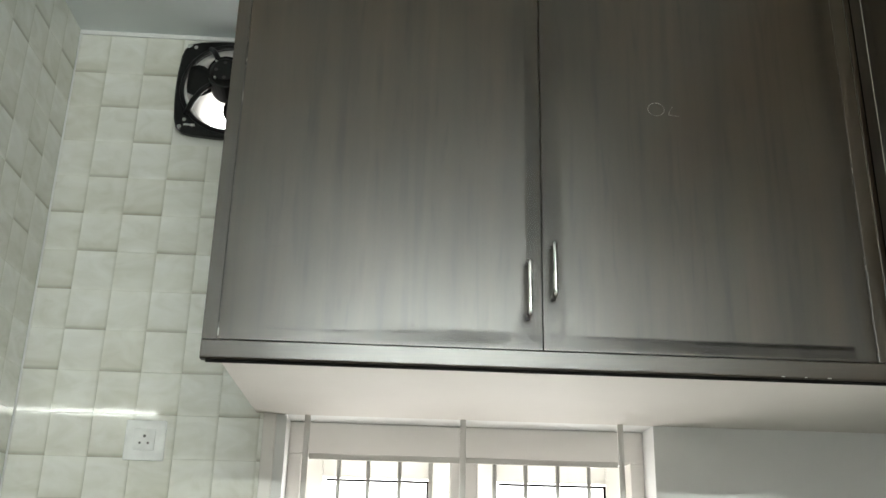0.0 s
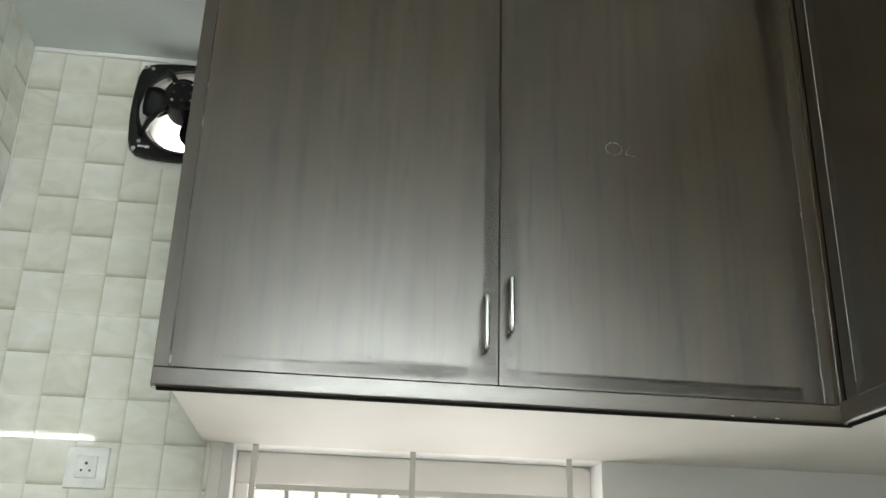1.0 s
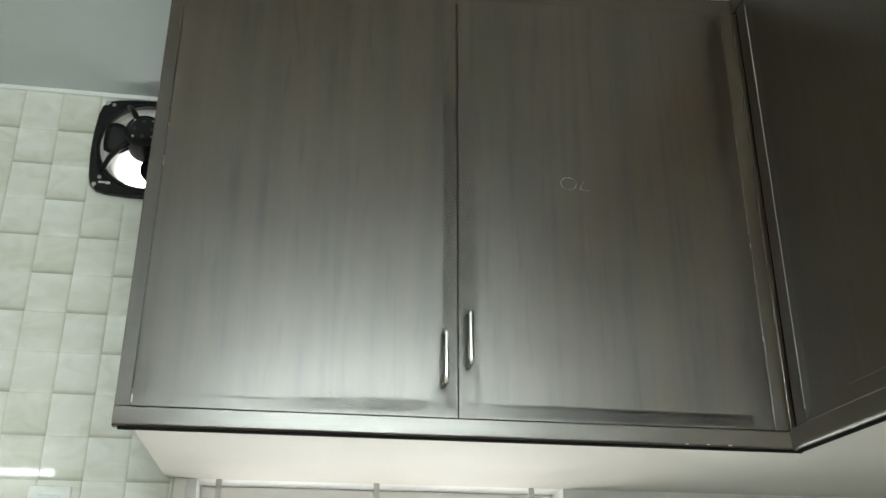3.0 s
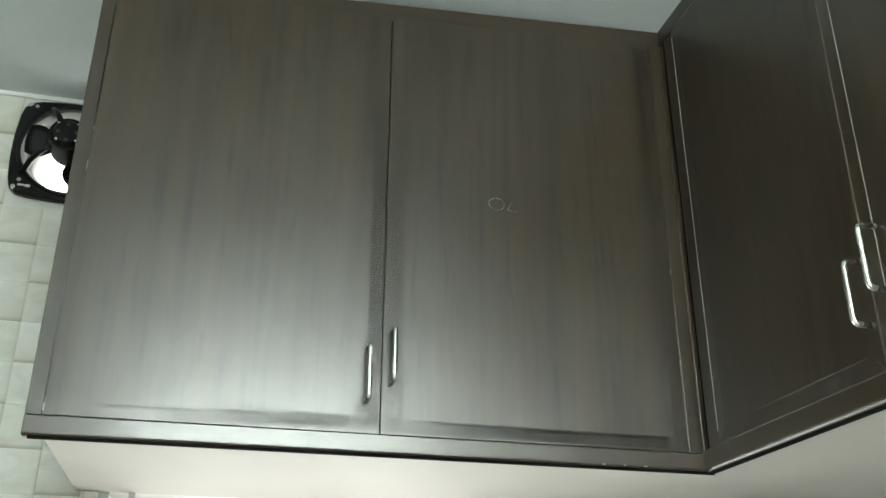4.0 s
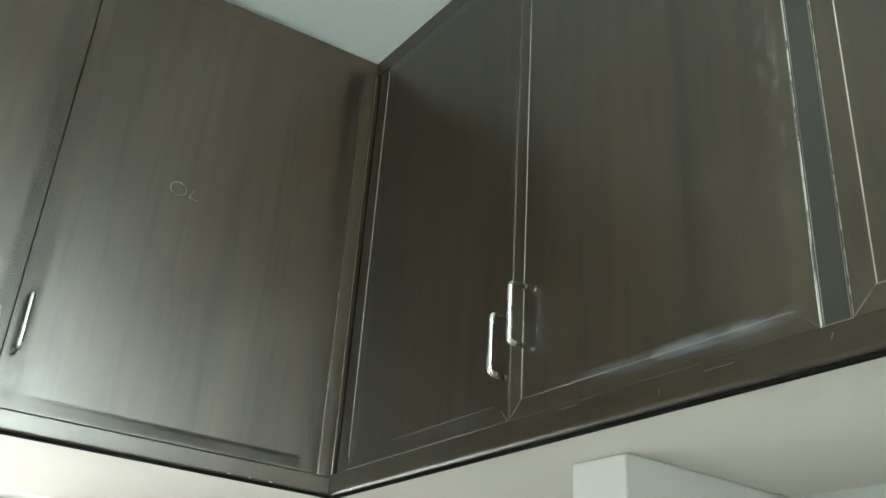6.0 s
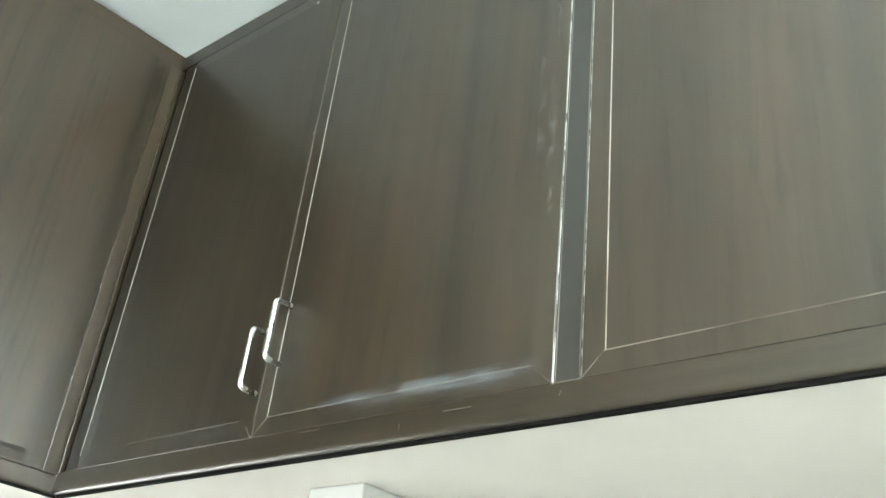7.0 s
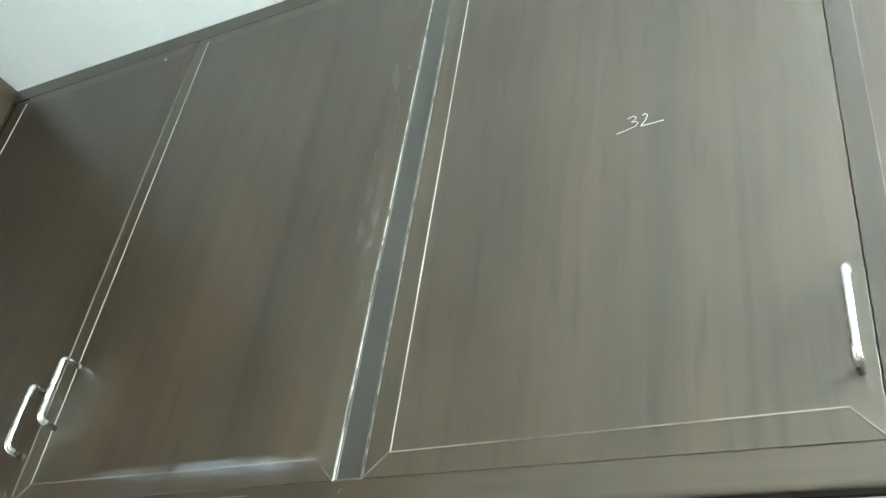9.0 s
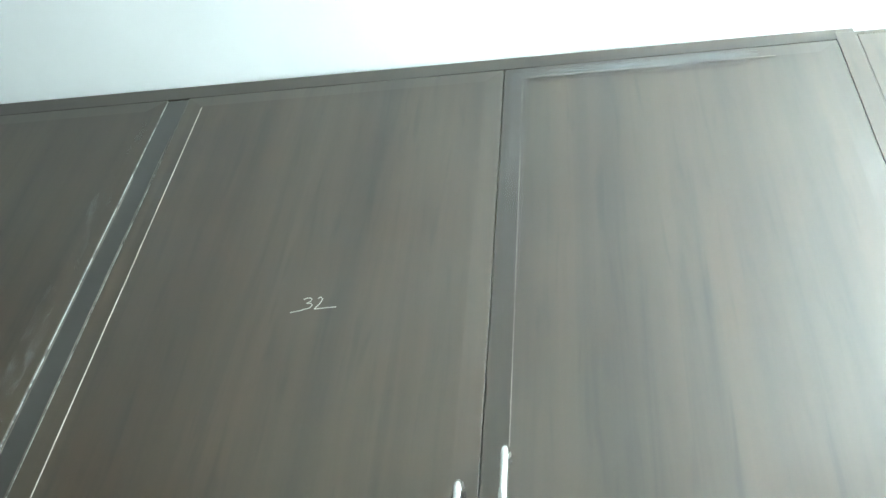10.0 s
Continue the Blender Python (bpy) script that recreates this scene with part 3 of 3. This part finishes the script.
part("grime_spot", cylinder_y(bmesh.new(), 0.342, -0.0022, -0.0012, 0.036, 0.0035, 9), GRIME_LINE, door_a1, "dark grime spot")
part("grime_spot", cylinder_y(bmesh.new(), 0.330, -0.0022, -0.0012, 0.041, 0.0022, 9), GRIME_LINE, door_a1, "dark grime spot")
worn(cab_a, [(1.035, 0.0072, 1.041, 0.0070, 0.0018, -0.0006), (1.078, 0.0070, 1.082, 0.0071, 0.0014, -0.0006), (1.120, 0.0069, 1.127, 0.0068, 0.0018, -0.0006)],
     CHALK, "pale chipped spot", "chip")
worn(cab_b, [(0.66, 0.0405, 0.70, 0.0405, 0.0010, -0.0006), (0.855, 0.020, 0.856, 0.028, 0.0010, -0.0006), (1.105, 0.0300, 1.108, 0.0360, 0.0010, -0.0006),
             (0.930, 0.0350, 0.975, 0.0352, 0.0008, -0.0006)], DULL_LINE, "thin pale scratch", "scratch")

# the long cabinet was hung slightly uphill
RISE, LEVEL_AT = 0.004, 0.50
for ob in cab_b.children_recursive:
    along = ob.location.x + (ob.parent.location.x if ob.parent is not cab_b else 0.0)
    for vert in ob.data.vertices:
        vert.co.z += RISE * (along + vert.co.x - LEVEL_AT)

# the next cabinet beyond
cab_c = cabinet("loft_cabinet", pose(0.006, -2.234, FACE_Z + 0.007, 0, 0, -90), 0.53, 0.56, "plain dark laminate loft cabinet beside the four doors",
                0.004, 0.03, 1.028, 1.024, 1.020)
part("front_panel", boxes((0.0036, 0.50, 0.0, 0.018, 0.0385, 1.0195), bevel=0.001), WOOD, cab_c)

# window frame and grill
x0, x1, z0, z1 = WIN
wy = WALL_Y + 0.10
window = tagged(new("window_1"), label="grey painted window with sashes open to bright daylight", category="window", kind="structure")
part("window_frame", boxes((x0, x1, wy, wy + 0.06, z1 - 0.079, z1 - 0.001), (x0, x0 + 0.035, wy, wy + 0.06, z0, z1 - 0.079),
                           (x1 - 0.035, x1, wy, wy + 0.06, z0, z1 - 0.079), (-0.755, -0.685, wy, wy + 0.06, z0, z1 - 0.079),
                           (x0, x1, wy, wy + 0.06, z0 - 0.02, z0 + 0.05), bevel=0.003), FRAME_PAINT, window)
for a, b in ((x0 + 0.035, -0.755), (-0.685, x1 - 0.035)):
    s = part("sash", boxes((a, a + 0.05, wy + 0.062, wy + 0.09, z0 + 0.05, 1.99), (b - 0.05, b, wy + 0.062, wy + 0.09, z0 + 0.05, 1.99),
                           (a + 0.05, b - 0.05, wy + 0.062, wy + 0.09, 1.945, 1.99), bevel=0.002), SASH_PAINT, window)
    part("gasket", boxes((b - 0.056, b - 0.051, wy + 0.060, wy + 0.07, z0 + 0.05, 1.940), (a + 0.06, b - 0.056, wy + 0.060, wy + 0.07, 1.935, 1.940)), MATT_BLACK, s)
part("window_sill", boxes((x0, x1, WALL_Y - 0.03, WALL_Y + 0.2, z0 - 0.03, z0), bevel=0.004), FRAME_PAINT, window)
structure("trim_window", boxes((-1.2138, -1.184, WALL_Y - 0.010, WALL_Y, 1.0, UNDER), bevel=0.002), FRAME_PAINT, "grey edge strip beside the tiles", "trim")

grill = tagged(new("window_grill"), label="grey painted flat-bar window grill", category="grill")
for gx in (-1.109, -0.733, -0.346):
    part("upright_bar", boxes((gx - 0.007, gx + 0.007, WALL_Y - 0.006, WALL_Y, 1.05, UNDER), bevel=0.0015), GRILL_PAINT, grill)
part("cross_bar", boxes((-1.102, -0.353, WALL_Y + 0.001, WALL_Y + 0.007, 1.968, 1.982), bevel=0.0015), GRILL_PAINT, grill)
for gx in (-1.028, -0.958, -0.883, -0.809, -0.655, -0.580, -0.502, -0.426):
    part("bar", boxes((gx - 0.005, gx + 0.005, WALL_Y + 0.002, WALL_Y + 0.008, 1.06, 1.968), bevel=0.001), GRILL_PAINT, grill)

# tube lamp on the wall behind
lamp = tagged(new("tube_lamp"), label="lit white tube lamp on a wall batten", category="lamp")
TUBE_Y, TUBE_Z = BACK_Y + 0.075, 2.62
part("batten", boxes((-1.35, 0.18, BACK_Y, BACK_Y + 0.04, TUBE_Z - 0.02, TUBE_Z + 0.02), bevel=0.004), LAMP_BODY, lamp)
part("tube", tube(bmesh.new(), [(-1.31, TUBE_Y, TUBE_Z), (0.14, TUBE_Y, TUBE_Z)], 0.019, 16), TUBE, lamp, "glowing white glass tube", True)
for lx in (-1.32, 0.15):
    part("tube_holder", boxes((lx - 0.012, lx + 0.012, BACK_Y + 0.03, TUBE_Y + 0.018, TUBE_Z - 0.018, TUBE_Z + 0.018), bevel=0.003), LAMP_BODY, lamp)

# socket plate
plate = tagged(new("wall_socket"), label="white plastic socket plate on the tiled wall", category="socket")
plate.matrix_world = pose(-1.486, WALL_Y - 0.010, 1.998)
part("plate", boxes((-0.047, 0.047, -0.007, 0.004, -0.047, 0.047), bevel=0.003), SWITCH_WHITE, plate)
part("insert", boxes((-0.024, 0.024, -0.011, -0.006, -0.024, 0.026), bevel=0.0015), SWITCH_WHITE, plate)
for sx, sz, r in ((0.0, 0.009, 0.0036), (-0.0095, -0.007, 0.0028), (0.0095, -0.007, 0.0028)):
    part("pin_hole", cylinder_y(bmesh.new(), sx, -0.0115, -0.0105, sz, r, 12), SOCKET_DARK, plate)

# exhaust fan
fan = tagged(new("exhaust_fan"), label="black metal exhaust fan set in the tiled wall", category="fan")
fan.matrix_world = pose(FAN_X, WALL_Y - 0.013, FAN_Z)


def fan_plate():
    """Square plate with bulging sides and a round hole."""
    bm = bmesh.new()
    n = 48
    loops = []
    for y, f, hole in ((0.0, 1.0, 0.126), (-0.012, 1.0, 0.126), (-0.016, 0.975, 0.130)):
        outer, inner = [], []
        for k in range(n):
            a = 2 * math.pi * (k + 0.5) / n
            c, s = math.cos(a), math.sin(a)
            d = min(0.146 / max(abs(c), abs(s)) * (1 - 0.05 * abs(math.sin(2 * a)) ** 3), 0.178)
            outer.append(bm.verts.new((d * f * c, y, d * f * s)))
            inner.append(bm.verts.new((hole * c, y, hole * s)))
        loops.append((outer, inner))
    for (o0, i0), (o1, i1) in zip(loops, loops[1:]):
        for k in range(n):
            j = (k + 1) % n
            bm.faces.new((o0[k], o0[j], o1[j], o1[k]))
            bm.faces.new((i0[k], i0[j], i1[j], i1[k]))
    for o, i in (loops[0], loops[-1]):
        for k in range(n):
            j = (k + 1) % n
            bm.faces.new((o[k], o[j], i[j], i[k]))
    return bm


part("mounting_plate", fan_plate(), FAN_BLACK, fan)
ringbm = bmesh.new()
tube(ringbm, [(0.128 * math.cos(2 * math.pi * k / 48), -0.018, 0.128 * math.sin(2 * math.pi * k / 48)) for k in range(48)], 0.006, 8, True)
part("ring", ringbm, FAN_BLACK, fan, "", True)
motor = cylinder_y(bmesh.new(), 0, -0.025, -0.105, 0, 0.050, 32, 0.046)
cylinder_y(motor, 0, -0.105, -0.116, 0, 0.040, 32, 0.030)
part("motor", motor, FAN_BLACK, fan, "round black fan motor")
for k in range(8):
    a = 2 * math.pi * k / 8
    if k % 2:
        part("screw", cylinder_y(bmesh.new(), 0.033 * math.cos(a), -0.108, -0.118, 0.033 * math.sin(a), 0.0032, 8), STEEL, fan, "bright steel screw")
    else:
        part("vent_hole", cylinder_y(bmesh.new(), 0.022 * math.cos(a), -0.1165, -0.1155, 0.022 * math.sin(a), 0.005, 10), SOCKET_DARK, fan)
conebm = bmesh.new()
cone = [[conebm.verts.new((r * math.cos(2 * math.pi * k / 48), y, r * math.sin(2 * math.pi * k / 48))) for k in range(48)]
        for y, r in ((-0.004, 0.1262), (0.012, 0.113), (0.012, 0.1110), (-0.006, 0.1240))]
for q in range(4):
    for k in range(48):
        conebm.faces.new((cone[q][k], cone[q][(k + 1) % 48], cone[(q + 1) % 4][(k + 1) % 48], cone[(q + 1) % 4][k]))
part("orifice", conebm, DUCT, fan, "grey metal orifice ring", True)
part("clip", boxes((-0.112, -0.082, -0.022, -0.016, -0.118, -0.112), bevel=0.001), STEEL, fan, "bright steel clip")
# pale discs: the glossy plate's reflective specks put in as colour
for bx, bz in ((-0.118, 0.128), (-0.104, 0.122), (-0.112, -0.098)):
    part("paint_chip", cylinder_y(bmesh.new(), bx, -0.0155, -0.0168, bz, 0.0055, 6), CHALK, fan, "pale speck on the fan plate")
for deg in (215, 118, 335):
    c, s = math.cos(radians(deg)), math.sin(radians(deg))
    arm = tube(bmesh.new(), [(0.040 * c, -0.085, 0.040 * s), (0.075 * c, -0.078, 0.075 * s), (0.105 * c, -0.055, 0.105 * s), (0.122 * c, -0.030, 0.122 * s), (0.135 * c, -0.014, 0.135 * s)], 0.0075, 8)
    part("support_arm", arm, FAN_BLACK, fan, "", True)
for k in range(3):
    a0 = radians(172 + 120 * k)
    bm = bmesh.new()
    grid = []
    for i in range(7):
        r = 0.030 + 0.084 * i / 6
        half = radians(13 + 15 * math.sin(math.pi * min(1.0, i / 6.6)))
        row = []
        for j in range(6):
            a = a0 + half * (2 * j / 5 - 1)
            row.append(bm.verts.new((r * math.cos(a), -0.030 + 0.026 * (j / 5 - 0.5), r * math.sin(a))))
        grid.append(row)
    for i in range(6):
        for j in range(5):
            bm.faces.new((grid[i][j], grid[i + 1][j], grid[i + 1][j + 1], grid[i][j + 1]))
    bmesh.ops.solidify(bm, geom=bm.faces[:], thickness=0.0015)
    part("blade", bm, FAN_BLADE, fan, "", True)
for bx, bz in ((-0.128, 0.128), (-0.128, -0.128), (0.128, 0.128), (0.128, -0.128)):
    part("bolt", cylinder_y(bmesh.new(), bx * 0.95, -0.014, -0.022, bz * 0.95, 0.006, 8), STEEL, fan)
ductbm = bmesh.new()
nd = 32
rings = [[ductbm.verts.new((r * math.cos(2 * math.pi * k / nd), y, r * math.sin(2 * math.pi * k / nd))) for k in range(nd)]
         for y, r in ((0.014, 0.1165), (0.235, 0.1165), (0.235, 0.100), (0.014, 0.113))]
for q in range(4):
    for k in range(nd):
        j = (k + 1) % nd
        ductbm.faces.new((rings[q][k], rings[q][j], rings[(q + 1) % 4][j], rings[(q + 1) % 4][k]))
part("duct", ductbm, DUCT, fan, "pale rendered duct through the wall", True)

# wall tiles
TW, TH, JOINT = 0.0983, 0.1017, 0.0004


def tile_mesh(w, h, mat):
    """One square of the tiling with an eased edge; face towards -y."""
    bm = bmesh.new()

    def loop(inset, y):
        return [bm.verts.new((u, y, v)) for u, v in ((inset, inset), (w - inset, inset), (w - inset, h - inset), (inset, h - inset))]

    ls = [loop(0, 0.0), loop(0, -0.0085), loop(0.0006, -0.0088)]
    for a, b in zip(ls, ls[1:]):
        for k in range(4):
            bm.faces.new((a[k], a[(k + 1) % 4], b[(k + 1) % 4], b[k]))
    bm.faces.new(ls[-1])
    bmesh.ops.recalc_face_normals(bm, faces=bm.faces)
    me = bpy.data.meshes.new("tile")
    bm.to_mesh(me)
    bm.free()
    me.materials.append(mat)
    return me


TILES = {}


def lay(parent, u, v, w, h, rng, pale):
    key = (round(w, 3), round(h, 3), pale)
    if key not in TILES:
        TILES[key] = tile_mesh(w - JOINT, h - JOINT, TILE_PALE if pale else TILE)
    ob = new("tile", TILES[key])
    ob.parent = parent
    ob.location = (u + JOINT / 2, -rng.choice((0.0, 0.0001, 0.0002, 0.0003)), v + JOINT / 2)


def tiled_panel(name, m, length, z_low, z_high, first, skip, label, panes):
    """A tiled stretch of wall: a grout bed with single tiles on it."""
    bed = link_mesh(name, boxes(*((a, b, -0.0064, 0.0, c, d) for a, b, c, d in panes)), GROUT)
    bed.matrix_world = m
    tagged(bed, label=label, category="tiled wall", kind="structure")
    rng = random.Random(len(name))
    v = 2.3635 - TH * math.ceil((2.3635 - z_low) / TH)
    while v < z_high - 0.01:
        h = z_high - v if z_high - v < 1.5 * TH else TH
        u, w, k = 0.0, first, round(v / TH)
        while u < length - 0.008:
            w = min(w, length - u)
            if v + h > z_low and not skip(u, v, w, h):
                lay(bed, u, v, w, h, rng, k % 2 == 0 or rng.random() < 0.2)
            u, w, k = u + w, TW, k + 1
        v += h
    return bed


FX = FAN_X - LEFT_X
tiled_panel("tiled_wall_north", pose(LEFT_X, WALL_Y, 0), 0.593, 1.55, CEIL - 0.012, 0.093,
            lambda u, v, w, h: math.hypot(u + w / 2 - (FAN_X - LEFT_X), v + h / 2 - FAN_Z) < 0.17 and
            abs(u + w / 2 - (FAN_X - LEFT_X)) < 0.125 and abs(v + h / 2 - FAN_Z) < 0.12,
            "glazed pale grey-green stone-look square wall tiles",
            ((0, FX - 0.125, 1.55, CEIL - 0.012), (FX + 0.125, 0.593, 1.55, CEIL - 0.012),
             (FX - 0.125, FX + 0.125, 1.55, FAN_Z - 0.125), (FX - 0.125, FX + 0.125, FAN_Z + 0.125, CEIL - 0.012)))
tiled_panel("tiled_wall_west", pose(LEFT_X, WALL_Y - 2.275, 0, 0, 0, 90), 2.260, 1.85, CEIL - 0.002, 0.095, lambda u, v, w, h: False,
            "glazed grey-green stone-look square wall tiles",
            ((0, 2.260, 1.85, CEIL - 0.002),))
